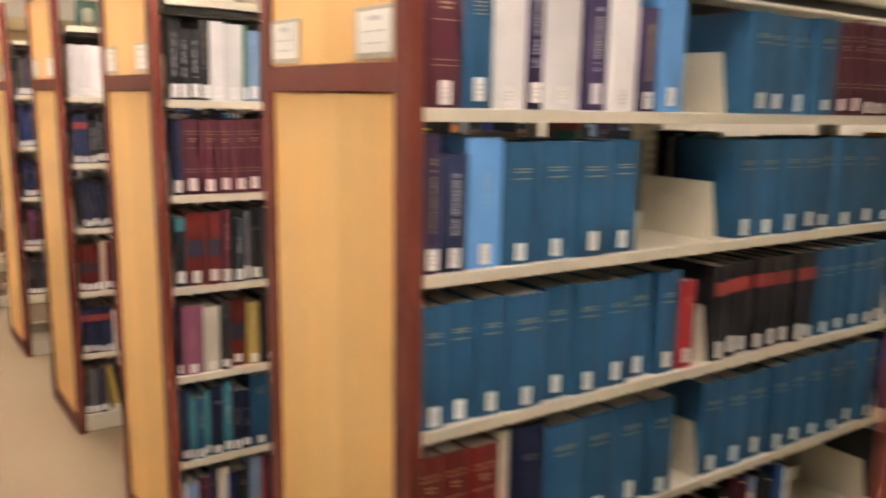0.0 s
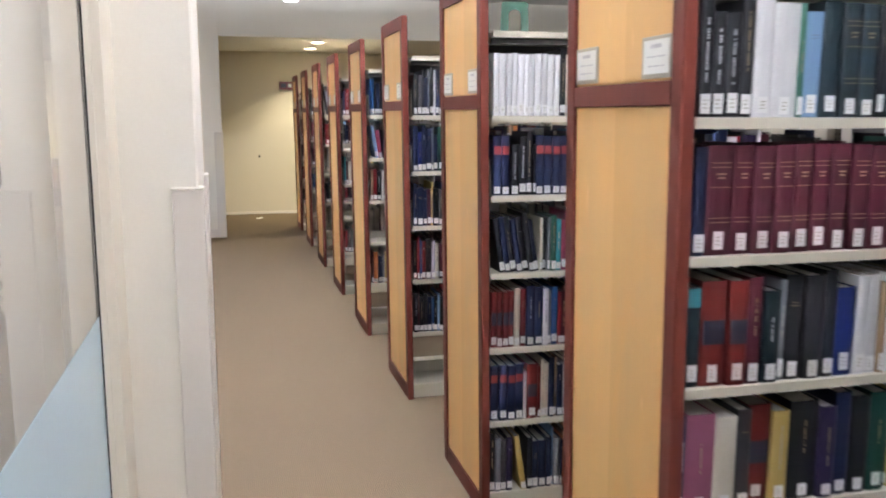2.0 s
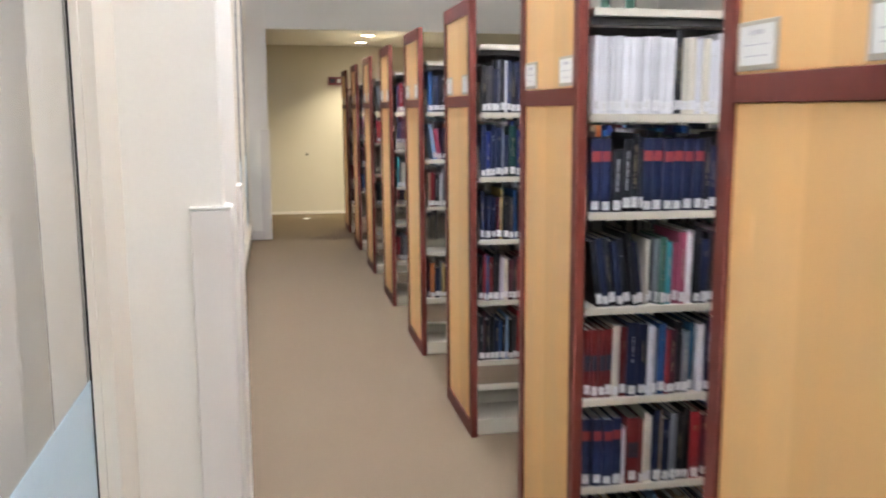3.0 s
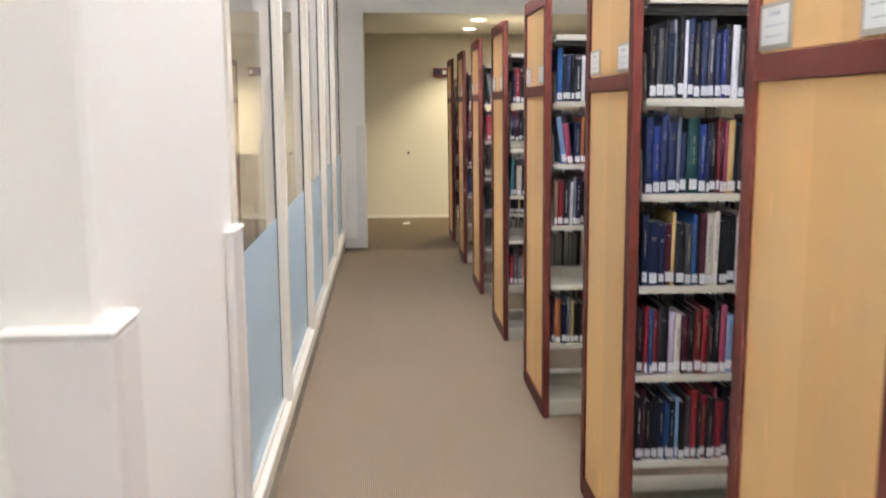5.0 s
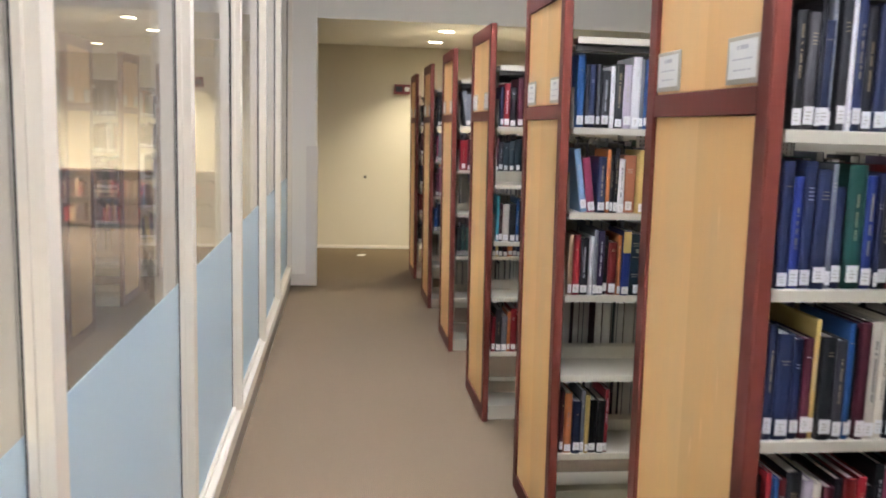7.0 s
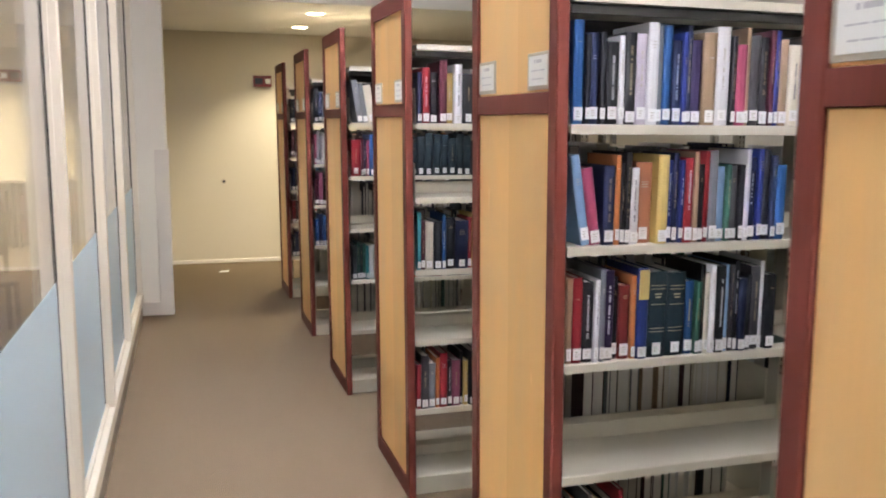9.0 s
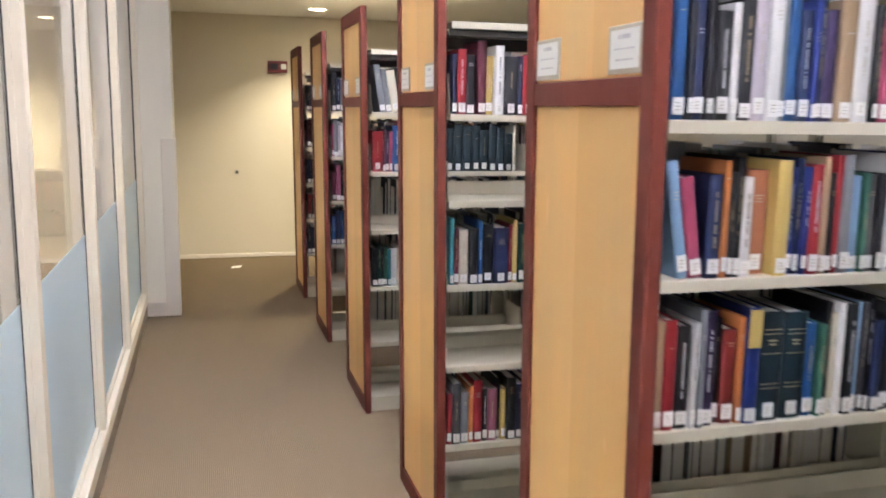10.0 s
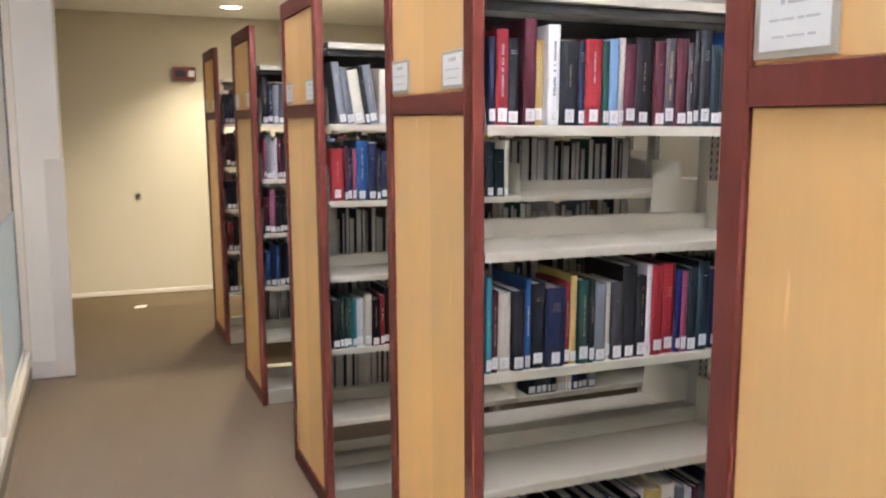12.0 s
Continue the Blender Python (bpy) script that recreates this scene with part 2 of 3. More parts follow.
def rounded(shape, size=0.003, steps=1):
    """The same shape with its edges worn round, as a Shape."""
    bm = bmesh.new()
    vs = [bm.verts.new(p) for p in shape.v]
    for f in shape.f:
        bm.faces.new([vs[i] for i in f])
    bmesh.ops.bevel(bm, geom=list(bm.edges), offset=size, segments=steps, affect="EDGES", profile=0.6)
    bmesh.ops.recalc_face_normals(bm, faces=list(bm.faces))
    out = Shape()
    bm.verts.index_update()
    out.v = [tuple(v.co) for v in bm.verts]
    out.f = [tuple(v.index for v in f.verts) for f in bm.faces]
    out.m = [0] * len(out.f)
    bm.free()
    return out


def rbox(x0, x1, y0, y1, z0, z1, size=0.003, steps=1):
    return rounded(Shape().box(x0, x1, y0, y1, z0, z1), size, steps)


def part(name, shape, mats, parent=None, label=""):
    mats = mats if isinstance(mats, (list, tuple)) else [mats]
    ob = new(name, shape if isinstance(shape, bpy.types.Mesh) else shape.mesh(name, *mats))
    ob.parent = parent
    if label:
        tagged(ob, label)
    return ob


def thing(name, label, category, group="", at=(0, 0, 0), turn=0.0):
    ob = new(name)
    ob.empty_display_size = 0.1
    ob.matrix_basis = pose(*at, 0, 0, turn)
    return tagged(ob, label, category, group)


def setting(name, shape, mats, label, category):
    return tagged(part(name, shape, mats), label, category, kind="structure")


def tube(points, radius, sides=10):
    """A round bar through points, as a Shape."""
    s = Shape()
    rings = []
    for i, p in enumerate(points):
        a, b = Vector(points[max(i - 1, 0)]), Vector(points[min(i + 1, len(points) - 1)])
        q = (b - a).to_track_quat("Z", "Y")
        rings.append([tuple(Vector(p) + q @ Vector((radius * math.cos(math.tau * j / sides), radius * math.sin(math.tau * j / sides), 0))) for j in range(sides)])
    pts = [p for r in rings for p in r]
    faces = [tuple(range(sides - 1, -1, -1)), tuple(range(len(pts) - sides, len(pts)))]
    for i in range(len(rings) - 1):
        for j in range(sides):
            a, b = i * sides + j, i * sides + (j + 1) % sides
            faces.append((a, b, b + sides, a + sides))
    return s.quads(pts, faces)


# ---- plan ----
NEAR = [1.795 + 1.54 * i for i in range(9)]   # near edge of each shelving range
EDGE, LEAN = 0.872, 0.8            # aisle face of the end panels at the floor, and their lean in degrees
DEEP, PANEL_H, PANEL_T = 0.66, 2.255, 0.035
BAY, BAYS = 0.914, 3
LEVELS = (0.083, 0.406, 0.729, 1.052, 1.376, 1.700)
GLASS_X, MULL_X = -0.505, -0.452    # pane and front of the glazing bars
HEADER_Y, END_Y = 13.69, 16.45
CEIL_Z, LOW_Z, ROOM_Z = 3.30, 2.745, 2.66
RIGHT, ROOM_X, BACK = 5.2, -7.0, -2.6
ROOM_Y = 18.6                      # end wall of the glazed room

# ---- setting ----
setting("floor", Shape().box(GLASS_X, RIGHT, BACK, END_Y, -0.05, 0.0), CARPET, "tan ribbed loop-pile carpet", "carpet")
setting("floor_room", Shape().box(ROOM_X, GLASS_X, BACK, ROOM_Y, -0.05, -0.001), DARKCARPET, "dark brown patterned carpet", "carpet")
setting("ceiling", Shape().box(GLASS_X - 0.03, RIGHT, BACK, HEADER_Y, CEIL_Z, CEIL_Z + 0.1), CEIL, "smooth off-white ceiling", "ceiling")
setting("ceiling_low", Shape().box(-0.45, RIGHT, HEADER_Y + 0.12, END_Y, LOW_Z, LOW_Z + 0.1), CEIL, "lower off-white ceiling beyond the header", "ceiling")
setting("ceiling_room", Shape().box(ROOM_X, GLASS_X - 0.04, BACK, ROOM_Y, ROOM_Z, ROOM_Z + 0.1), CEIL, "ceiling of the glazed room", "ceiling")
setting("header", Shape().box(-0.207, RIGHT, HEADER_Y, HEADER_Y + 0.12, LOW_Z, CEIL_Z + 0.1), WALL, "off-white header where the ceiling drops", "wall")
setting("wall_room", Shape().box(ROOM_X, -0.44, ROOM_Y, ROOM_Y + 0.12, 0, CEIL_Z), YELLOW, "cream end wall of the glazed room", "wall")
setting("wall_north", Shape().box(-0.44, RIGHT, END_Y, END_Y + 0.12, 0, CEIL_Z), YELLOW, "cream-yellow end wall", "wall")
setting("wall_east", Shape().box(RIGHT, RIGHT + 0.12, BACK, END_Y, 0, CEIL_Z + 0.1), WALL, "plain off-white wall", "wall")
setting("wall_south", Shape().box(ROOM_X, RIGHT, BACK - 0.12, BACK, 0, CEIL_Z + 0.1), WALL, "plain off-white wall", "wall")
setting("wall_west", Shape().box(ROOM_X - 0.12, ROOM_X, BACK, ROOM_Y, 0, CEIL_Z), YELLOW, "cream wall of the glazed room", "wall")
setting("pier", rbox(-0.56, -0.207, HEADER_Y, HEADER_Y + 0.45, 0, CEIL_Z, 0.006), WALL, "off-white plastered pier at the end of the glazing", "pier")
setting("wall_niche", Shape().box(-0.56, -0.44, HEADER_Y + 0.45, ROOM_Y, 0, CEIL_Z), YELLOW, "cream-yellow side wall beyond the pier", "wall")
setting("column", rbox(-0.58, -0.221, 4.376, 5.025, 0, CEIL_Z, 0.006), WALL, "square off-white painted column", "column")
setting("baseboard", rbox(-0.44, RIGHT, END_Y - 0.012, END_Y, 0, 0.045, 0.004), GUARD, "thin white baseboard on the end wall", "baseboard")
setting("baseboard_pier", rbox(-0.455, -0.193, HEADER_Y - 0.014, HEADER_Y - 0.001, 0, 0.12, 0.004), GUARD, "white baseboard round the pier", "baseboard")


def corner_guard(x, y, leg_x, leg_y, height, label):
    """An angle of plastic that wraps a wall's corner, with a cap."""
    sx, sy = (1 if leg_x > 0 else -1), (1 if leg_y > 0 else -1)
    ob = thing("corner_guard", label, "corner guard", "corner guards")
    t = 0.016
    x0, x1 = sorted((x + sx * -t, x + leg_x))
    y0, y1 = sorted((y + sy * -t, y + 0.0))
    part("face", rbox(x0, x1, y0 + 0.0005, y1 - 0.0005, 0.0, height, 0.005, 2), GUARD, ob)
    a0, a1 = sorted((x - sx * t, x))
    b0, b1 = sorted((y, y + leg_y))
    part("return", rbox(a0 + 0.0005, a1 - 0.0005, b0, b1, 0.0, height, 0.005, 2), GUARD, ob)
    cap = rbox(x0 - 0.002, x1 + 0.002, y0 - 0.002, y1 + 0.001, height, height + 0.008, 0.003)
    part("cap", cap, WALL, ob)
    part("cap", rbox(a0 - 0.002, a1 + 0.001, b0 + 0.002, b1 + 0.002, height, height + 0.008, 0.003), WALL, ob)


corner_guard(-0.221, 4.376, -0.08, 0.065, 1.472, "pale plastic corner guard on the column")
corner_guard(-0.221, 5.025, -0.09, -0.075, 1.472, "pale plastic corner guard on the column")
corner_guard(-0.207, HEADER_Y, -0.10, 0.10, 1.458, "pale plastic corner guard on the pier")


# ---- glazed partition ----
def mullion(y, width=0.07):
    """A deep glazing bar with its stops; the panes sit in it a hand's breadth from the back."""
    s = Shape().box(GLASS_X - 0.08, MULL_X, y - width / 2, y + width / 2, 0.205, CEIL_Z)
    for e in (-1, 1):
        a, b = sorted((y + e * width / 2, y + e * (width / 2 + 0.010)))
        s.box(GLASS_X - 0.026, GLASS_X - 0.006, a, b, 0.205, CEIL_Z - 0.005)
        s.box(GLASS_X + 0.010, GLASS_X + 0.026, a, b, 0.205, CEIL_Z - 0.005)
    return s


def glazing(y0, y1, bars, label):
    ob = tagged(thing("window_1", label, "partition"), kind="structure")
    part("bottom_rail", rbox(MULL_X - 0.12, MULL_X + 0.004, y0, y1, 0.13, 0.205, 0.005), FRAME, ob)
    part("glazing_bead", rbox(GLASS_X + 0.008, GLASS_X + 0.026, y0, y1, 0.2055, 0.226, 0.003), FRAME, ob)
    part("cove_base", rbox(MULL_X - 0.10, MULL_X - 0.006, y0, y1, 0.0, 0.129, 0.004), BASE, ob, "tan vinyl cove base")
    wide = 0.226 if y1 < 5 else 0.07
    edges = [y0] + list(bars) + [y1 - wide / 2]
    for y in bars:
        part("mullion", mullion(y), FRAME, ob)
    part("jamb", mullion(y0 + 0.035), FRAME, ob)
    part("jamb", mullion(y1 - wide / 2, wide), FRAME, ob)
    for y in [b - 0.035 for b in bars] + [y1 - wide]:
        part("gasket", Shape().box(GLASS_X + 0.0045, GLASS_X + 0.0098, y - 0.007, y - 0.0005, 0.227, CEIL_Z - 0.005), SLOT, ob, "black rubber gasket")
    for a, b in zip(edges, edges[1:]):
        p = part("pane", Shape().box(GLASS_X - 0.004, GLASS_X + 0.004, a + 0.01, b - 0.01, 0.2055, CEIL_Z), GLASS, ob, "clear glass pane")
        p.visible_shadow = False
        part("film", Shape().box(GLASS_X + 0.0045, GLASS_X + 0.0055, a + 0.02, b - 0.02, 0.2055, 1.135), FILM, ob, "pale blue frosted film on the lower pane")
    return ob


glazing(5.025, HEADER_Y, (6.377, 7.783, 9.185, 10.60, 12.01), "ivory-framed glass partition with pale blue lower film")
glazing(BACK, 4.376, (-1.46, -0.06, 1.34, 2.74), "ivory-framed glass partition ending at the column")

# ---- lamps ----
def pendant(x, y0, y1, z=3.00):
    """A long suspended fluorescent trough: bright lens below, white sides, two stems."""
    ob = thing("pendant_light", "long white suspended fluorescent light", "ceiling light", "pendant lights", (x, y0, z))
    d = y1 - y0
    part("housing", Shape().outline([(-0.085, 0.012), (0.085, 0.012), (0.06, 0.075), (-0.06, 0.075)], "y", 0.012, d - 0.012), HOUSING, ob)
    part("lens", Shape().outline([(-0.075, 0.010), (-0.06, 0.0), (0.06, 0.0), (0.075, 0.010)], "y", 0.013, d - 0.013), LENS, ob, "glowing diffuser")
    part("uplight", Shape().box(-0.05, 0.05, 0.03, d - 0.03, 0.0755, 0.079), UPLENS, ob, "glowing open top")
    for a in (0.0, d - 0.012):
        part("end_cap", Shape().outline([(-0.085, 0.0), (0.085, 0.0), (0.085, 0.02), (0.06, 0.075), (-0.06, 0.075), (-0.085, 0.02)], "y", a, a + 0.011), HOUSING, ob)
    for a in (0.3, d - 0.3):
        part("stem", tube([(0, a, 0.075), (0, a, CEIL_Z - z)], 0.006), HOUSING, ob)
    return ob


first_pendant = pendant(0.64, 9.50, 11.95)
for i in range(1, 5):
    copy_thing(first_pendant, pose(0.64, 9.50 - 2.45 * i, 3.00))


def downlight(x, y, power=CAN, wide=120, z=LOW_Z):
    ob = thing("downlight", "round recessed ceiling downlight", "ceiling light", "recessed downlights", (x, y, z))
    ring = Shape()
    n = 24
    c = [(math.cos(math.tau * i / n), math.sin(math.tau * i / n)) for i in range(n)]
    pts = [(0.105 * a, 0.105 * b, -0.001) for a, b in c] + [(0.10 * a, 0.10 * b, -0.008) for a, b in c] + [(0.085 * a, 0.085 * b, -0.006) for a, b in c]
    ring.quads(pts, [(r * n + i, r * n + (i + 1) % n, (r + 1) * n + (i + 1) % n, (r + 1) * n + i) for r in (0, 1) for i in range(n)])
    part("trim_ring", ring, HOUSING, ob)
    part("lens", Shape().quads([(0.084 * a, 0.084 * b, -0.004) for a, b in c], [tuple(range(n - 1, -1, -1))]), CANLENS, ob, "glowing lamp")
    lamp = bpy.data.lights.new("downlight_lamp", "SPOT")
    lamp.energy, lamp.color, lamp.spot_size, lamp.spot_blend, lamp.shadow_soft_size = power, (1.0, 0.88, 0.64), radians(wide), 0.7, 0.06
    lo = new("downlight_lamp", lamp)
    lo.matrix_basis = pose(x, y, z - 0.02)
    return ob


downlight(1.20, 14.38)
downlight(1.21, 15.62)
# unseen downlights, assumed from the bright end wall of the room
for x in (-1.6, -3.2, -4.8):
    downlight(x, ROOM_Y - 1.8, 500, 150, ROOM_Z)
# two more unseen ones, added only to brighten the room and the blind
downlight(-3.6, 10.0, 470, 160, ROOM_Z)
downlight(-2.6, 3.0, 650, 160, ROOM_Z)


# ---- shelving ranges ----
def end_panel(ob):
    """A framed end panel: stained stiles and rails round two maple insets."""
    p = part("end_panel", Shape().box(EDGE + 0.018, EDGE + PANEL_T - 0.002, 0.006, DEEP - 0.006, 0.012, PANEL_H - 0.006), STAIN, ob, "framed maple end panel with red-brown trim")
    p.matrix_basis = pose(EDGE, 0, 0, 0, -LEAN, 0) @ pose(-EDGE, 0, 0)
    sw = 0.055
    for a, b in ((0, sw), (DEEP - sw, DEEP)):
        part("stile", rbox(EDGE, EDGE + PANEL_T, a, b, 0.0, PANEL_H, 0.004), STAIN, p)
    for a, b in ((0.0, 0.08), (1.727, 1.783), (PANEL_H - 0.075, PANEL_H)):
        part("rail", rbox(EDGE + 0.001, EDGE + PANEL_T - 0.001, sw, DEEP - sw, a, b, 0.0008), STAIN, p)
    for a, b in ((0.08, 1.727), (1.783, PANEL_H - 0.075)):
        part("inset", rbox(EDGE + 0.009, EDGE + 0.0175, sw + 0.001, DEEP - sw - 0.001, a + 0.001, b - 0.001, 0.002), MAPLE, p, "maple veneer inset")


X0 = EDGE + PANEL_T + 0.001
FACE = 0.045          # depth of the shelf fronts behind the panel's edge
HALF = DEEP / 2


def shelf_shape(base=False):
    """A steel tray whose front edge is folded down and back edge up."""
    w, d = BAY - 0.006, HALF - FACE - 0.03
    foot = -0.083 if base else -0.026
    prof = [(0.0, foot), (0.004, foot), (0.004, -0.006), (d, -0.006), (d, 0.05), (d - 0.003, 0.05), (d - 0.003, 0.0), (0.002, 0.0), (0.0, -0.002)]
    return Shape().outline(prof, "x", 0, w)


def bracket_shape():
    """The sloping end plate that carries a cantilever shelf."""
    d = HALF - FACE - 0.03
    return Shape().outline([(0.012, 0.0), (d, 0.0), (d, 0.152), (0.034, 0.150)], "x", 0, 0.0015)


SHELF_M = shelf_shape().mesh("shelf", STEEL)
BASE_M = shelf_shape(True).mesh("base_shelf", STEEL)
BRACKET_M = bracket_shape().mesh("bracket", STEEL)


def upright_shape():
    s = Shape()
    s.box(-0.020, 0.020, HALF - 0.026, HALF + 0.026, 0.0, 2.0)
    for i in range(72):
        z = 0.11 + i * 0.0254
        for y in (HALF - 0.0265, HALF + 0.0255):
            s.box(-0.014, -0.009, y, y + 0.001, z, z + 0.014, 1)
            s.box(0.009, 0.014, y, y + 0.001, z, z + 0.014, 1)
    return s


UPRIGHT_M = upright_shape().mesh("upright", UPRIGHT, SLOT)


def shelving():
    ob = thing("shelving_range", "cream steel double-faced library shelving with maple end panel", "bookshelf", "library shelving ranges", (0, NEAR[0], 0))
    end_panel(ob)
    for b in range(BAYS + 1):
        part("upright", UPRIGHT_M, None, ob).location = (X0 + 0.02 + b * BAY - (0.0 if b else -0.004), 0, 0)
    for side in (0, 1):
        for b in range(BAYS):
            for i, z in enumerate(LEVELS):
                sh = part("shelf", SHELF_M if i else BASE_M, None, ob)
                x = X0 + b * BAY + 0.003
                sh.matrix_basis = pose(x, FACE, z) if side == 0 else pose(x + BAY - 0.006, DEEP - FACE, z, 0, 0, 180)
                if i:
                    for e in (0.0, BAY - 0.0085):
                        part("bracket", BRACKET_M, None, sh).location = (e, 0, 0)
    for side in (0, 1):
        y0, y1 = (FACE - 0.01, HALF - 0.03) if side == 0 else (HALF + 0.03, DEEP - FACE + 0.01)
        f = FACE - 0.01 if side == 0 else DEEP - FACE + 0.01 - 0.003
        s = Shape().box(X0, X0 + BAYS * BAY, y0 + 0.003, y1 - 0.003, 2.030, 2.034)
        s.box(X0, X0 + BAYS * BAY, f, f + 0.003, 2.010, 2.034)
        part("canopy", s, STEEL, ob, "cream steel canopy top")
        # near-black strip that paints in the shade between canopy and books
        g = FACE + 0.012 if side == 0 else DEEP - FACE - 0.027
        part("shade_strip", rbox(X0, X0 + BAYS * BAY, g, g + 0.015, 1.983, 2.008, 0.002), SLOT, ob, "black steel rail under the canopy")
    # the beam's near-black colour stands for the shade it lies in
    part("top_beam", Shape().box(X0, X0 + BAYS * BAY, HALF - 0.024, HALF + 0.024, 1.955, 2.000), SLOT, ob, "dark steel top beam")
    return ob


first_range = shelving()
for y in NEAR[1:]:
    copy_thing(first_range, pose(0, y, 0))
copy_thing(first_range, pose(0, NEAR[0] - 1.54, 0))


# ---- sign cards ----
def sign_card(at):
    ob = thing("sign_card", "white range card in a grey holder on the end panel", "sign", "range cards", at)
    w, h = 0.145, 0.098
    part("holder", rbox(-0.004, 0.0, 0, w, 0, h, 0.001), BORDER, ob)
    part("card", Shape().box(-0.0048, -0.0042, 0.011, w - 0.011, 0.011, h - 0.009), CARD, ob)
    for words, z, t in ((((0.33, 0.58), (0.62, 0.67)), 0.070, 0.009), (((0.20, 0.36), (0.38, 0.46), (0.50, 0.66), (0.68, 0.80)), 0.049, 0.003),
                        (((0.24, 0.33), (0.37, 0.58), (0.61, 0.76)), 0.027, 0.003)):
        line = Shape()
        for a, b in words:
            line.box(-0.0053, -0.0049, w * a, w * b, z, z + t)
        part("text_line", line, PRINT, ob)
    return ob


def card_pose(y):
    return pose(EDGE, y, 0, 0, -LEAN, 0) @ pose(0.0085, 0, 1.790)


first_card = sign_card((0, 0, 0))
first_card.matrix_basis = card_pose(NEAR[0] + 0.058)
for near in [NEAR[0] - 1.54] + NEAR:
    for y in (0.058, 0.457):
        if (near, y) != (NEAR[0], 0.058):
            copy_thing(first_card, card_pose(near + y))



# ---- books ----
def cover_shape(s, x, y, z, w, d, h, flip, mat, rnd):
    """Boards and a rounded spine; the spine faces -y, or +y where flip."""
    b = 0.0028
    r = min(0.006, w * 0.22)
    pts = [(0, d), (0, r), (w * 0.12, r * 0.35), (w * 0.32, 0.0), (w * 0.68, 0.0), (w * 0.88, r * 0.35), (w, r), (w, d),
           (w - b, d), (w - b, r + b), (b, r + b), (b, d)]
    g = -1 if flip else 1
    pts = [(x + (g * p[0]), y + g * p[1]) for p in pts]
    n = len(pts)
    v = [(p[0], p[1], z) for p in pts] + [(p[0], p[1], z + h) for p in pts]
    faces = [(i, (i + 1) % n, n + (i + 1) % n, n + i) for i in range(n)]
    for o in (0, n):
        caps = [(0, 1, 10, 11), (1, 2, 3, 4, 5, 6, 9, 10), (6, 7, 8, 9)]
        faces += [tuple(o + i for i in (c[::-1] if o == 0 else c)) for c in caps]
    s.quads(v, faces, mat)
    return r + b


def page_box(s, x, y, z, w, d, h, flip, inner, mat=0):
    b = 0.003
    y0, y1, x0, x1 = y + inner, y + d - 0.002, x + b, x + w - b
    if flip:
        y0, y1, x0, x1 = y - d + 0.002, y - inner, x - w + b, x - b
    s.box(x0, x1, y0, y1, z + 0.004, z + h - 0.004, mat)


def tokens(row):
    out = []
    for word in row.split():
        times = 1
        if "x" in word:
            word, times = word.split("x")
            times = int(times)
        size = "".join(c for c in word[1:] if c.isdigit())
        out += [(word[0], int(size or 2), "".join(c for c in word[1:] if not c.isdigit()))] * times
    return out


RANDOM_POOL = "knkdnEkmrkbnBgeiwkmPntdkyAawelkEo"
STYLES = {"+": "a short gilt title", "=": "gilt bands", "*": "a red spine panel", "|": "pale lettering", "^": "a coloured head band", "~": "leaning over", "": "", "-": ""}


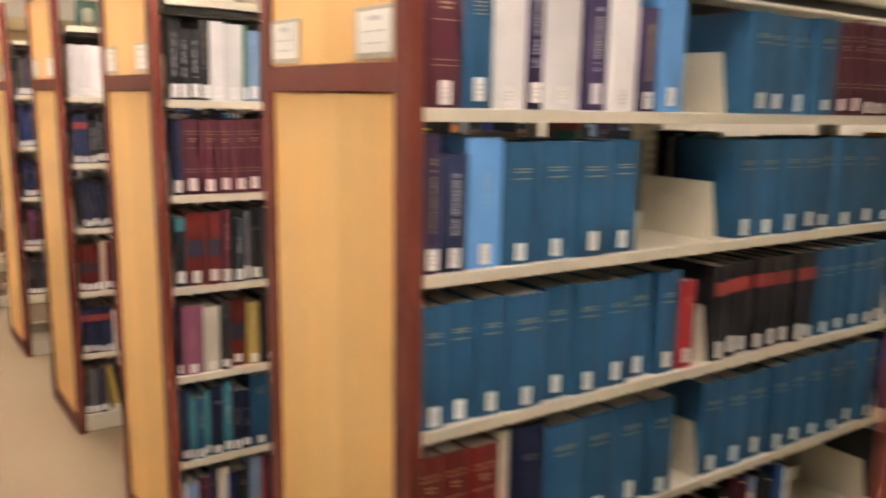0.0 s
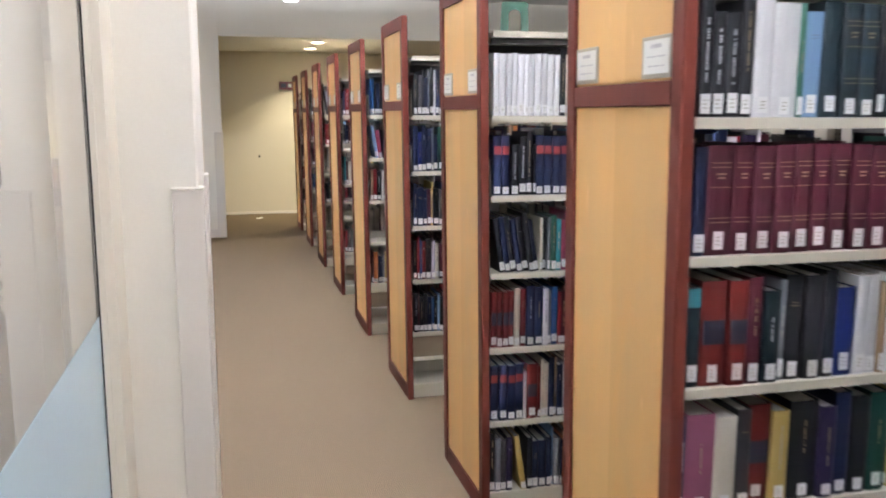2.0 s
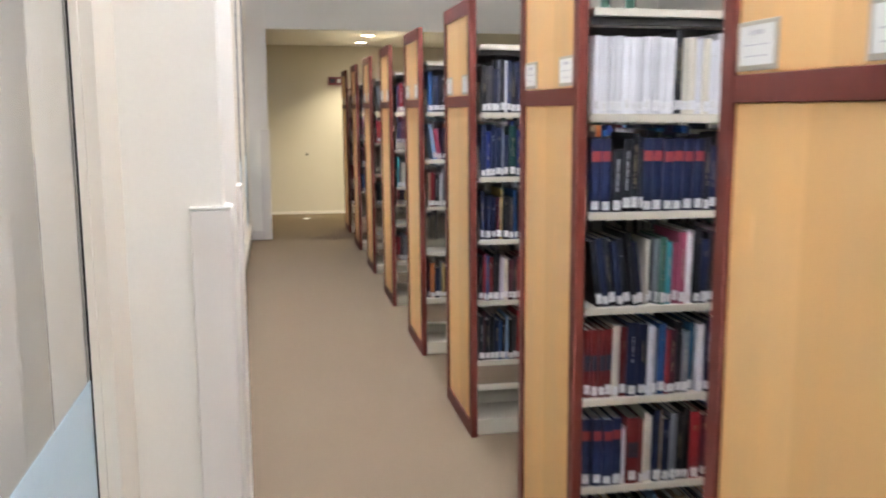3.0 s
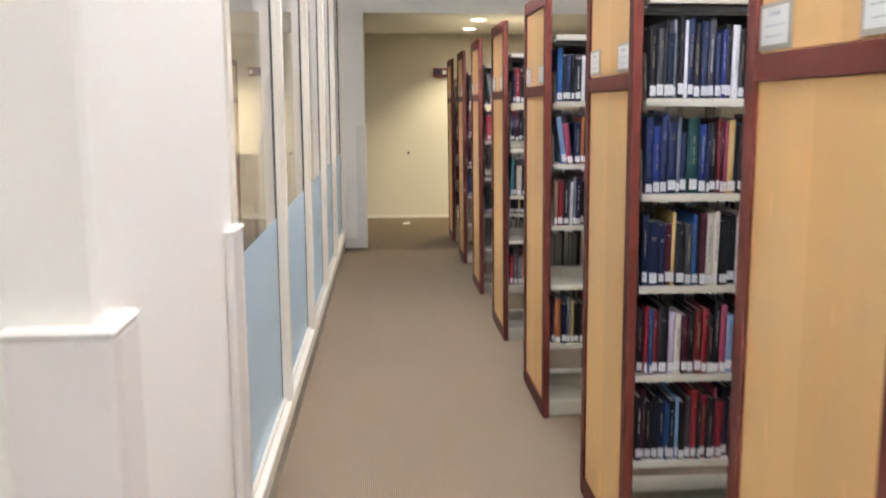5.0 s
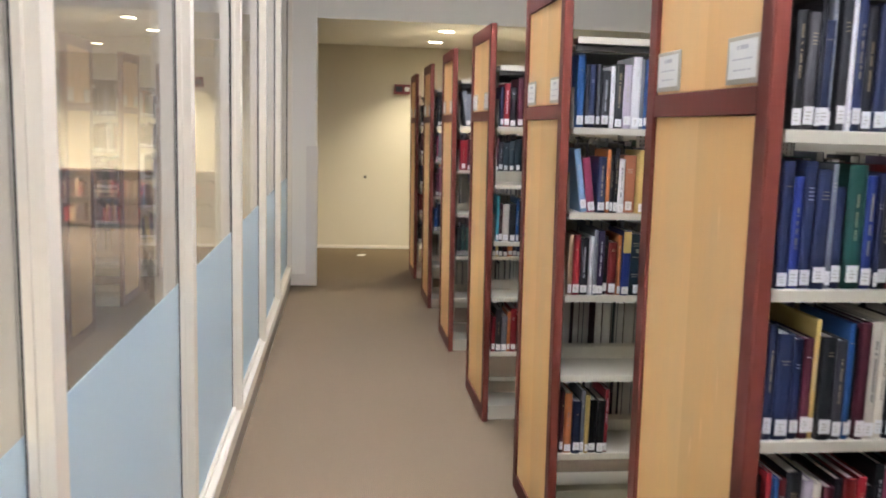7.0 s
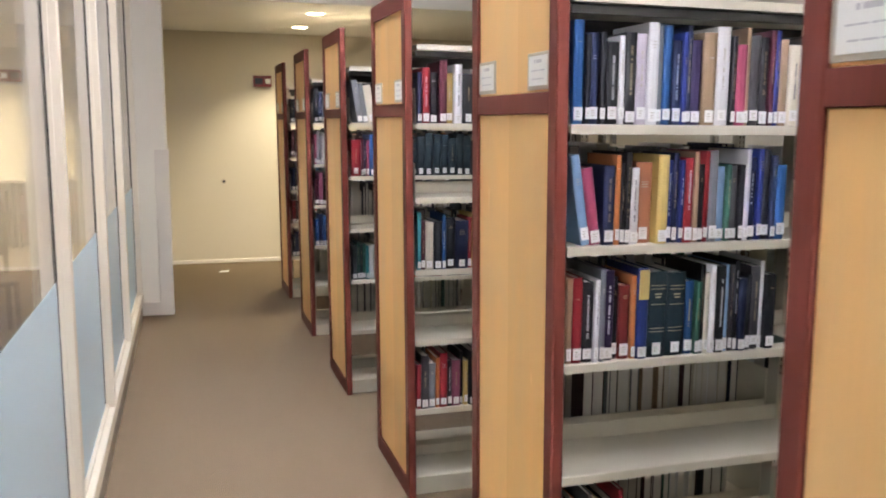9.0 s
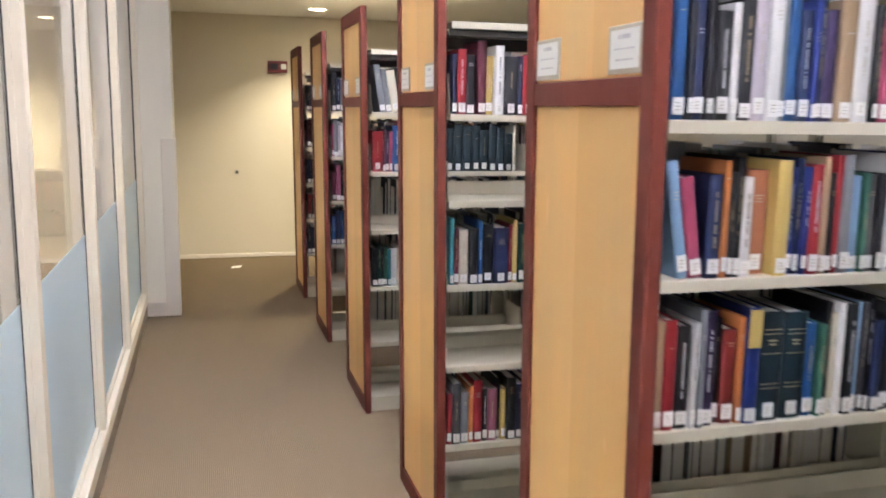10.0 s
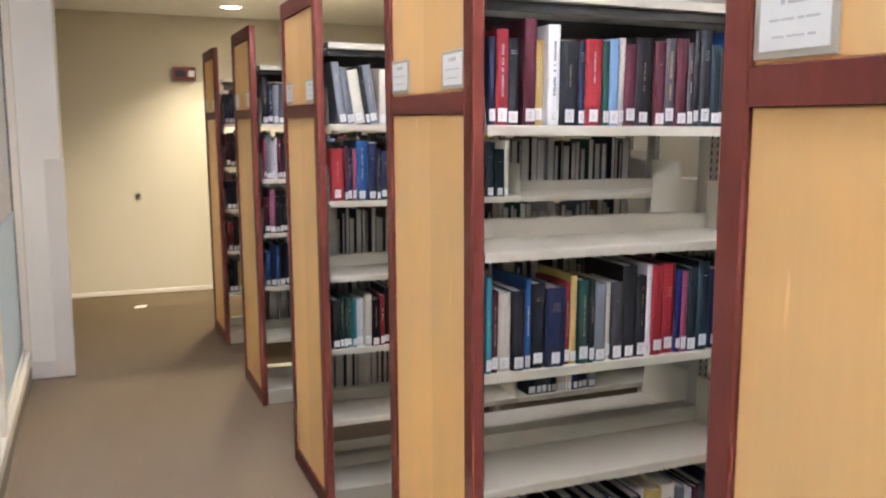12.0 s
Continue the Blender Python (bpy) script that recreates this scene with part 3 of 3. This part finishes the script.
def book_pieces(rng, c, w, d, h, style, tall=False):
    """One bound volume: cover, page block, call-number label and spine marks, as (name, shape, material)."""
    me, pg = Shape(), Shape()
    inner = cover_shape(me, 0, 0, 0, w, d, h, False, 0, rng)
    page_box(pg, 0, 0, 0, w, d, h, False, inner)
    lw, lh = min(w * 0.86, 0.026), (rng.uniform(0.036, 0.046) if tall else rng.uniform(0.027, 0.036))
    z = rng.choice((0.006, 0.008, 0.010, 0.014))
    mid = w / 2
    la, ink, t = Shape().box(mid - lw / 2, mid + lw / 2, -0.0008, -0.0001, z, z + lh), Shape(), Shape()
    for q in range(3):
        ink.box(mid - lw * 0.26, mid + lw * rng.uniform(0.05, 0.28), -0.0011, -0.0009, z + lh * (0.26 + q * 0.2), z + lh * (0.31 + q * 0.2))
    light = c in "wiyplvoceO"
    mt = GILT
    if style == "=":
        for q in (0.84, 0.80, 0.62, 0.34, 0.30):
            t.box(w * 0.14, w * 0.86, -0.0004, 0.0008, h * q, h * q + 0.0016)
        t.box(w * 0.36, w * 0.64, -0.0004, 0, h * 0.70, h * 0.715)
        t.box(w * 0.32, w * 0.68, -0.0004, 0, h * 0.735, h * 0.75)
    elif style == "+":
        for q in (0.78, 0.755, 0.70):
            t.box(w * 0.25, w * 0.75, -0.0004, 0.0004, h * q, h * q + 0.0022)
    elif style == "*":
        mt = DARKPATCH if c in "rA" else REDPATCH
        low, high = (0.40, 0.63) if c in "rA" else (0.69, 0.83)
        t.box(w * 0.08, w * 0.92, -0.0006, 0.003, h * low, h * high)
    elif style == "|":
        mt = (INK if light else WHITEPATCH) if rng.random() < 0.6 else GILT
        z0 = 0.30
        while z0 < 0.84:
            step = rng.uniform(0.007, 0.02)
            if rng.random() < 0.86:
                t.box(w * 0.40, w * 0.60, -0.0004, 0, h * z0, h * (z0 + step))
            z0 += step + 0.008
    elif style == "^":
        mt = CLOTH[{"B": "y", "d": "c", "E": "r"}.get(c, "w")]
        t.box(w * 0.06, w * 0.94, -0.0006, 0.003, h * (0.66 if c == "B" else 0.80), h * 0.985)
    elif style != "-" and rng.random() < 0.72:
        mt = rng.choice((GILT, GILT, GILT, WHITEPATCH) if not light else (INK, BORDER, BORDER))
        if rng.random() < 0.5:
            z0, z1 = rng.uniform(0.32, 0.5), rng.uniform(0.7, 0.9)
            half = min(0.10, 0.0026 / w)
            while z0 < z1:
                step = rng.uniform(0.005, 0.016)
                if rng.random() < 0.75:
                    t.box(w * (0.5 - half), w * (0.5 + half), -0.0004, 0, h * z0, h * (z0 + step))
                z0 += step + 0.006
        else:
            top = rng.uniform(0.72, 0.86)
            for q in range(rng.randint(1, 4)):
                a = rng.uniform(0.24, 0.36)
                t.box(w * a, w * (1 - a), -0.0004, 0.0004, h * (top - 0.03 * q), h * (top - 0.03 * q) + 0.0015)
    return [("book", me, CLOTH[c]), ("page_block", pg, PAGES), ("spine_label", la, LABEL), ("label_print", ink, BORDER), ("spine_title", t, mt)]


def book(rng, c, w, d, h, style, m, where, tall=False):
    (_, cover, cloth), *rest = book_pieces(rng, c, w, d, h, style, tall)
    ob = new("book", cover.mesh("book", cloth))
    if style == "~":
        words = NAMES[c] + " book leaning on a steel shelf"
    else:
        words = NAMES[c] + " book" + (" with " + STYLES[style] if STYLES[style] else "") + " on a steel shelf"
    tagged(ob, words, "book", where)
    ob.matrix_basis = m
    for name, shape, mt in rest:
        if shape.v:
            p = part(name, shape, mt, ob)
            if name in ("label_print", "spine_title"):
                tagged(p, kind="stuff")


JOINED = [CLOTH[q] for q in CLOTH_ORDER] + [PAGES, LABEL, BORDER, GILT, WHITEPATCH, REDPATCH, DARKPATCH, INK]


def joined_book(s, rng, c, w, d, h, style, m):
    """The same volume, added to a row that is one mesh."""
    for name, shape, mt in book_pieces(rng, c, w, d, h, style):
        if shape.v:
            i = JOINED.index(mt)
            s.quads([tuple(m @ Vector(p)) for p in shape.v], shape.f, i)


ENDS = {}
SINGLE = {(0, 2), (0, 5), (0, 4), (0, 3), (1, 5), (1, 4), (1, 3), (2, 5), (2, 4), (2, 3), (3, 5), (3, 4), (3, 3), (4, 5), (4, 4), (4, 3), (5, 5), (5, 3)}


def heights(rng, style, base):
    return base + (rng.uniform(-0.003, 0.003) if style and style in "=*-+" else rng.uniform(-0.035, 0.022))


def front_row(k, level, row, scale, bay=0, base=0.245):
    """Single volumes along one front shelf, from its first upright."""
    rng = random.Random(1000 * k + 10 * level + bay)
    x, end = X0 + bay * BAY + 0.012, X0 + (bay + 1) * BAY - 0.012
    y, z = NEAR[k] + FACE, LEVELS[level]
    where = "books on shelving range %s" % ("one two three four five six seven eight nine".split()[k])
    row = tokens(row)
    stop = row and row[-1][0] == "#"
    i = 0
    joined, was_leaning = Shape(), False
    while True:
        if i < len(row):
            c, size, style = row[i]
        elif stop:
            break
        else:
            c, size, style = rng.choice(RANDOM_POOL), rng.choice((1, 2, 2, 2, 3)), ""
        i += 1
        if c == "#":
            break
        w = max(0.010, size * 0.01 * scale * (rng.uniform(0.97, 1.03) if style in ("=", "*") else rng.uniform(0.85, 1.15)))
        if c == ".":
            x += size * 0.01 * scale
            continue
        if x + w > end:
            break
        h = heights(rng, style, base)
        d = min(0.232, h * rng.uniform(0.72, 0.86))
        if style == "~":
            lean = -8.5 - rng.uniform(0, 1)
            shift = 0.0 if was_leaning else h * math.sin(radians(-lean))
        else:
            lean = 0.0 if h > 0.262 or rng.random() < 0.3 else rng.uniform(-0.6, 0.6)
            shift = h * math.sin(radians(-lean)) if lean < 0 else 0.0
        was_leaning = style == "~"
        lift = w * math.sin(radians(lean)) if lean > 0 else 0.0
        m = pose(x + shift, y + rng.uniform(0.002, 0.016) + (0.02 if rng.random() < 0.06 else 0), z + lift + 0.0004, 0, lean, 0)
        if (k, level) in SINGLE and x < X0 + (0.62 if k else 1.3):
            book(rng, c, w, d, h, style, m, where, k < 2)
        else:
            joined_book(joined, rng, c, w, d, h, style, m)
        x += (shift + w * 1.02 if style == "~" else w + abs(shift) * 0.3) + 0.0012
    if joined.v:
        tagged(part("shelved_books", joined, JOINED), "row of mixed clothbound books on a cream steel shelf", "books", kind="stuff")
    ENDS[k, level] = x


def loose_row(k, level, side, bay, fill=1.0, pool=RANDOM_POOL, start=0.0):
    """A row of far or turned-away volumes, joined."""
    rng = random.Random(7777 + 1000 * k + 100 * level + 10 * side + bay)
    s = Shape()
    left, right = X0 + bay * BAY + 0.012 + start, X0 + (bay + 1) * BAY - 0.012
    z = LEVELS[level] + 0.0004
    y = NEAR[k] + (FACE + 0.008 if side == 0 else DEEP - FACE - 0.008)
    x, end = left, left + (right - left) * fill
    n = len(CLOTH_ORDER)
    c = rng.choice(pool)
    while True:
        if rng.random() < 0.75:
            c = rng.choice(pool)
        w = rng.choice((0.014, 0.02, 0.024, 0.03, 0.036, 0.045))
        if x + w > end:
            break
        h = rng.uniform(0.205, 0.268)
        d = h * rng.uniform(0.7, 0.86)
        j = rng.uniform(0, 0.012)
        if side == 0:
            inner = cover_shape(s, x, y + j, z, w, d, h, False, CLOTH_ORDER.index(c), rng)
            page_box(s, x, y + j, z, w, d, h, False, inner, n)
            s.box(x + w * 0.12, x + w * 0.88, y + j - 0.0008, y + j - 0.0001, z + 0.008, z + 0.04, n + 1)
        else:
            inner = cover_shape(s, x + w, y - j, z, w, d, h, True, CLOTH_ORDER.index(c), rng)
            page_box(s, x + w, y - j, z, w, d, h, True, inner, n)
        x += w + 0.0015
    if s.v:
        ob = part("shelved_books", s, [CLOTH[q] for q in CLOTH_ORDER] + [PAGES, LABEL])
        tagged(ob, "row of mixed clothbound books on a cream steel shelf", "books", kind="stuff")


SETS = {
    0: (2.1, {5: "m4= t3 w4- P2| w5- P3| w5- P3| s4 #", 4: "P2| n3| s4 t4+ t5+ t5+ t5+ #", 3: "t3+ t4+ t4+ t5+ t4+ t4+ t4+ t4+ t4+ r3 #", 2: "A3= A3= A4= i2 n4 t5+x6", 1: "t4+x3 k3 n3 m4="}),
    1: (1.75, {5: "k2| k2| k2| k2 w3- w4- G1 l3 d3 d3= d3= k1 d3= d3= d2", 4: "n2 m4= m3=x16", 3: "d2^ A4* A3* m2 d3 e1 k3 k3 k2 B3 w2- w2- a1 w2- i2- e2- e2- w1",
               2: "P1 q4 i3 E2 A4* y3 k4 P3 n3 k3 g3 k1 y1 w2 w2 w2 w1", 1: "n2 c1 t2 c1 n3 c2 n2 n2 t4 t4 c2 t3 t3 w1 P2 n2", 0: ""}),
    2: (1.2, {5: "w2-x11 k2| i2- i2- w2- i2- w2 w2 i2", 4: "n3* n3* k3| k3| k2| k1 n3*x6 k2 n2 n3 k2 n2 k3", 3: "k2~ n2~ k2~ n2~ k2~ k2~ n2~ i1 k2 e1 G2 c2 p2 p2 w2 k2 n2",
              2: "A2*x4 i2 A2 n3 n3 w2 e1 b2 r1 m2 k2 e2", 1: "n3*x4 w1 A4* A1 i1 i2 n2 a1 n2 e2 k2", 0: "k2 e2 E2 P2 y2~ k2 n2 n3"}),
    3: (1.1, {5: "k2 E2 k1 n2 e1 k2 w1 n2 k2 n2 E2 n2 B1 k2 w2 k2 E2 b1 E4^ B2 l1 r1 n2", 4: "n2 B2 n2 n3 e1 n2 g4 B2| n1 k2 A1 m1 p1 y2 n1 k3 l1 n2", 3: "n2 n3 n2 m2 y1 k3 E2 b1 k1 m2 i2| i2| k3 k3 w1 k2 v1",
              2: "k2 r1 b1 A2 k3 v2 i2 m2 k2 A2 r2 k2 k2 p2 l2 k1 e1", 1: "k2 m1 k2 k2 n2 b1 k2 l1 k2 E2 r2 k1 r2 k2 p1 r2 n2 k2", 0: "#"}),
    4: (1.5, {5: "b2 k1 n2 k1 k2| w1 k2| v2 w2 e1 b2 n2| B1 n1 P2 a3 w3 k1| p2 a1 E2 k2 m1 B1 a2 i2 w2", 4: "l2~ p2~ n2| o1 k1 k1| w2| O3 y2 B1| n1 B1 r2| a1 k1 r1 e2 l2 G1 E2 k1 w1 n2 B1 k2 n1 b2 #",
              3: "a1 r2 k2| w1 e1 P2| k1 A2 o1 B2^ d4= d4= b2 G1 k1 i1 w1 k2| l1 E1 k1 n2 k1 E2 w1 k2 #", 2: "#", 1: "m1 o2 n2 e1 y1 k2 k2 r1 #", 0: "#"}),
    5: (1.8, {5: "n1 r2| k2 m2 y2 w2| k3 n1 r3 g1 l2 i1 m2 k3 m2 E2| m2 E1 k1", 4: "#", 3: "c1 m1 i2 k2 b1 k2 n3 r1 y1 g2 k1 e2 i1 E2 k3 k2 w1 r2 r2 B1 p1", 2: "#",
              1: "r1 E2 e2 o1 r2 k1 q2 k1 y1 k2 n2 k2 B2 G2 n2 k2 w2 y2", 0: "#"}),
    6: (1.7, {5: "e2~ e2~ i3~ k1~ e2~ i2 e2 k2", 4: "r3 m1 n1 p1 b3 n2 k1 n2 m2 k2 d3x10 i1 #", 3: "#", 2: "k2 g1 k1 G1 c1 w2 i2 k2 r1 k2 n2 y1 k2 m2", 1: "#", 0: "#"}),
    7: (1.6, {5: "k2 n2 e2 E2", 4: "p1 e2 v1 w1 m2 k2", 3: "m2 q2 k2", 2: "b2 n2 b1 k2 n2", 1: "#", 0: "#"}),
    8: (1.6, {5: "k2 n2 k2", 4: "m2 k2", 3: "n2 k2", 2: "A2 k2", 1: "k2 n2", 0: "#"}),
}
for k, (scale, rows) in SETS.items():
    for level, row in rows.items():
        front_row(k, level, row, scale, 0, (0.258 if k in (0, 1) else 0.242) + (0.006 if level == 5 else 0.0))
front_row(0, 5, ".4 t5+x4 m3=x6", 2.0, 1, 0.258)
front_row(0, 4, ".3 t5+x8", 2.0, 1, 0.258)
front_row(0, 3, "k3*x8 t4+x5", 2.0, 1, 0.258)
front_row(0, 2, "t5+x9", 2.0, 1, 0.258)
for k in range(9):
    for level in range(1, 6):
        for bay in (1, 2):
            if k == 0 and bay == 1 and level > 1:
                continue
            if k == 4 and bay == 1 and level not in (2, 3):
                continue
            if bay == 2 and k > 2 or (k == 6 and level in (4, 3)) or (k == 5 and level in (4, 2)):
                continue
            loose_row(k, level, 0, bay, 0.75 if level > 1 else 0.5, start=0.05)
REAR_OPEN = {(5, 4), (5, 2), (4, 0), (5, 0), (3, 0), (6, 0), (7, 0), (8, 0)}
for k in range(9):
    for level in range(0, 6):
        if (k, level) in REAR_OPEN:
            continue
        loose_row(k, level, 1, 0, 0.95, "eaEwimnkGePw")
        if k < 8 and level:
            loose_row(k, level, 1, 1, 0.95 if k == 6 else 0.7, "eaEwimnkGePw")

# ---- small things ----
alarm = thing("fire_alarm", "dark red fire alarm with a clear strobe on the end wall", "fire alarm", "", (0.752, END_Y, 2.118))
part("body", rbox(0, 0.215, -0.05, 0, 0, 0.13, 0.006, 2), ALARMRED, alarm)
part("strobe", rbox(0.14, 0.20, -0.075, -0.0505, 0.035, 0.095, 0.008, 2), STROBE, alarm, "clear strobe lens")
part("grille", Shape().box(0.02, 0.11, -0.052, -0.0505, 0.03, 0.10), DARKPATCH, alarm)

stop = thing("wall_bumper", "small brass wall bumper on the end wall", "door stop", "", (0.381, END_Y, 0.99))
part("plate", tube([(0, 0, 0), (0, -0.008, 0)], 0.026, 16), METAL, stop)
part("knob", tube([(0, -0.008, 0), (0, -0.016, 0), (0, -0.02, 0)], 0.015, 16), DARKPATCH, stop)

paper = Shape()
paper.quads([(0, 0, 0.001), (0.10, 0.01, 0.001), (0.12, 0.07, 0.012), (0.02, 0.08, 0.004), (0, 0, 0.0035), (0.10, 0.01, 0.0035), (0.12, 0.07, 0.0145), (0.02, 0.08, 0.0065)],
            [(3, 2, 1, 0), (4, 5, 6, 7), (0, 1, 5, 4), (1, 2, 6, 5), (2, 3, 7, 6), (3, 0, 4, 7)])
scrap = tagged(part("paper_scrap", paper, CARD), "scrap of white paper lying on the carpet", "paper")
scrap.location = (0.27, 15.76, 0)

arch = thing("arch_bookend", "dark green steel arch bookend standing on a canopy top", "bookend", "bookends", (0.985, NEAR[2] + 0.185, 2.0345))
part("base_plate", rbox(0.0, 0.125, 0.0, 0.11, 0, 0.0015, 0.0005), GREEN, arch)
n = 12
bow = [(0.0625 + 0.027 * math.cos(math.pi * i / n), 0.075 + 0.027 * math.sin(math.pi * i / n)) for i in range(n + 1)]
part("upright", Shape().outline([(0.0, 0.0016), (0.0355, 0.0016)] + bow[::-1] + [(0.0895, 0.0016), (0.125, 0.0016), (0.119, 0.128), (0.109, 0.134), (0.016, 0.134), (0.006, 0.128)], "y", 0, 0.002), GREEN, arch)


def bookend(x, y, z, turn=0):
    ob = thing("bookend", "dark green steel bookend on a cream shelf", "bookend", "bookends", (x, y, z + 0.0005), turn)
    part("base_plate", rbox(0, 0.10, 0, 0.12, 0, 0.0015, 0.0005), GREEN, ob)
    n = 10
    arc = [(0.06 + 0.06 * math.cos(math.pi * i / n), 0.07 + 0.06 * math.sin(math.pi * i / n)) for i in range(n + 1)]
    part("upright", Shape().outline([(0.0, 0.0016), (0.12, 0.0016)] + arc, "x", 0, 0.0015), GREEN, ob)


bookend(ENDS[4, 3] + 0.004, NEAR[4] + FACE + 0.05, LEVELS[3])
bookend(X0 + 0.02, NEAR[4] + DEEP - FACE - 0.16, LEVELS[2])
bookend(X0 + 0.62, NEAR[6] + FACE + 0.06, LEVELS[2])

# ---- glazed room ----
def bookcase(y):
    ob = thing("low_bookcase", "low dark wooden bookcase with dark red books", "bookcase", "low bookcases", (y, ROOM_Y - 0.02, 0), -90)
    part("side", rbox(0, 0.32, 0, 0.03, 0, 0.86), DARKWOOD, ob)
    part("side", rbox(0, 0.32, 1.37, 1.40, 0, 0.86), DARKWOOD, ob)
    for z in (0.08, 0.46):
        part("shelf", rbox(0, 0.31, 0.031, 1.369, z, z + 0.025), DARKWOOD, ob)
    part("top", rbox(-0.01, 0.34, -0.02, 1.42, 0.86, 0.89), DARKWOOD, ob)
    part("back", Shape().box(0, 0.008, 0.031, 1.369, 0, 0.859), DARKWOOD, ob)
    return ob


first_case = bookcase(-6.6)
for i in range(1, 4):
    copy_thing(first_case, pose(-6.6 + i * 1.46, ROOM_Y - 0.02, 0, 0, 0, -90))
rng = random.Random(5)
for i in range(4):
    for z in (0.105, 0.485):
        s = Shape()
        x = -6.6 + i * 1.46 + 0.04
        while x < -6.6 + i * 1.46 + 1.3:
            w, h = rng.uniform(0.02, 0.05), rng.uniform(0.20, 0.28)
            s.box(x, x + w, ROOM_Y - 0.32 + rng.uniform(-0.01, 0.02), ROOM_Y - 0.05, z + 0.001, z + h, rng.choice((0, 0, 1, 2, 3)))
            x += w + 0.001
        tagged(part("shelved_books", s, [CLOTH["m"], CLOTH["r"], CLOTH["k"], CLOTH["a"]]), "row of dark red books in a wooden bookcase", "books", kind="stuff")


def chair(x, y, turn):
    ob = thing("wooden_chair", "dark wooden reading chair on the patterned carpet", "chair", "reading chairs", (x, y, 0), turn)
    part("seat", rbox(-0.22, 0.22, -0.22, 0.22, 0.43, 0.47, 0.01, 2), DARKWOOD, ob)
    for a in (-0.2, 0.2):
        part("leg", rbox(a - 0.018, a + 0.018, -0.21, -0.174, 0, 0.43), DARKWOOD, ob)
        part("leg", rbox(a - 0.018, a + 0.018, 0.174, 0.21, 0, 0.43), DARKWOOD, ob)
        part("back_post", rbox(a - 0.018, a + 0.018, 0.18, 0.21, 0.47, 0.95), DARKWOOD, ob)
    for z in (0.62, 0.74, 0.86):
        part("slat", rbox(-0.182, 0.182, 0.185, 0.203, z, z + 0.07), DARKWOOD, ob)
    return ob


chair(-1.6, 13.2, 20)


def cabinet(x, y):
    """A dark grey counter with a pale slatted foot."""
    ob = thing("low_cabinet", "dark grey low cabinet with a pale slatted foot", "cabinet", "", (x, y, 0))
    part("body", rbox(0, 1.45, 0.02, 0.62, 0.36, 1.02, 0.01, 2), SLATE, ob)
    part("top", rbox(-0.02, 1.47, 0, 0.64, 1.021, 1.055, 0.006), DARKWOOD, ob)
    part("plinth", rbox(0.02, 1.43, 0.08, 0.60, 0, 0.359), DARKWOOD, ob)
    for i in range(15):
        part("slat", rbox(0.03 + i * 0.095, 0.075 + i * 0.095, 0.03, 0.075, 0.0, 0.355), UPRIGHT, ob, "pale grey slat")


cabinet(-3.65, 11.3)


# a drawn blind behind the panes before the column
def blind(y0, y1, z0, z1):
    ob = thing("window_blind", "closed beige fabric blind behind the glass", "blind", "", (GLASS_X - 0.14, y0, z0))
    n = 160
    wave = [((i / n) * (y1 - y0), 0.004 * math.sin(i * 0.31) + 0.004 * math.sin(i * 0.13 + 1.0)) for i in range(n + 1)]
    ring = [(x, y) for y, x in wave] + [(x - 0.003, y) for y, x in reversed(wave)]
    v = [(x, y, z) for z in (0.0, z1 - z0) for x, y in ring]
    m = len(ring)
    faces = [(i, (i + 1) % m, m + (i + 1) % m, m + i) for i in range(m)]
    faces += [q for o in (0, m) for i in range(n) for q in [(o + i, o + i + 1, o + m - 2 - i, o + m - 1 - i)]]
    part("fabric", Shape().quads(v, [f[::-1] for f in faces]), BLIND, ob)
    part("head_rail", rbox(-0.03, 0.03, 0, y1 - y0, z1 - z0 + 0.001, z1 - z0 + 0.05), FRAME, ob)


blind(0.25, 4.37, 0.02, ROOM_Z - 0.055)
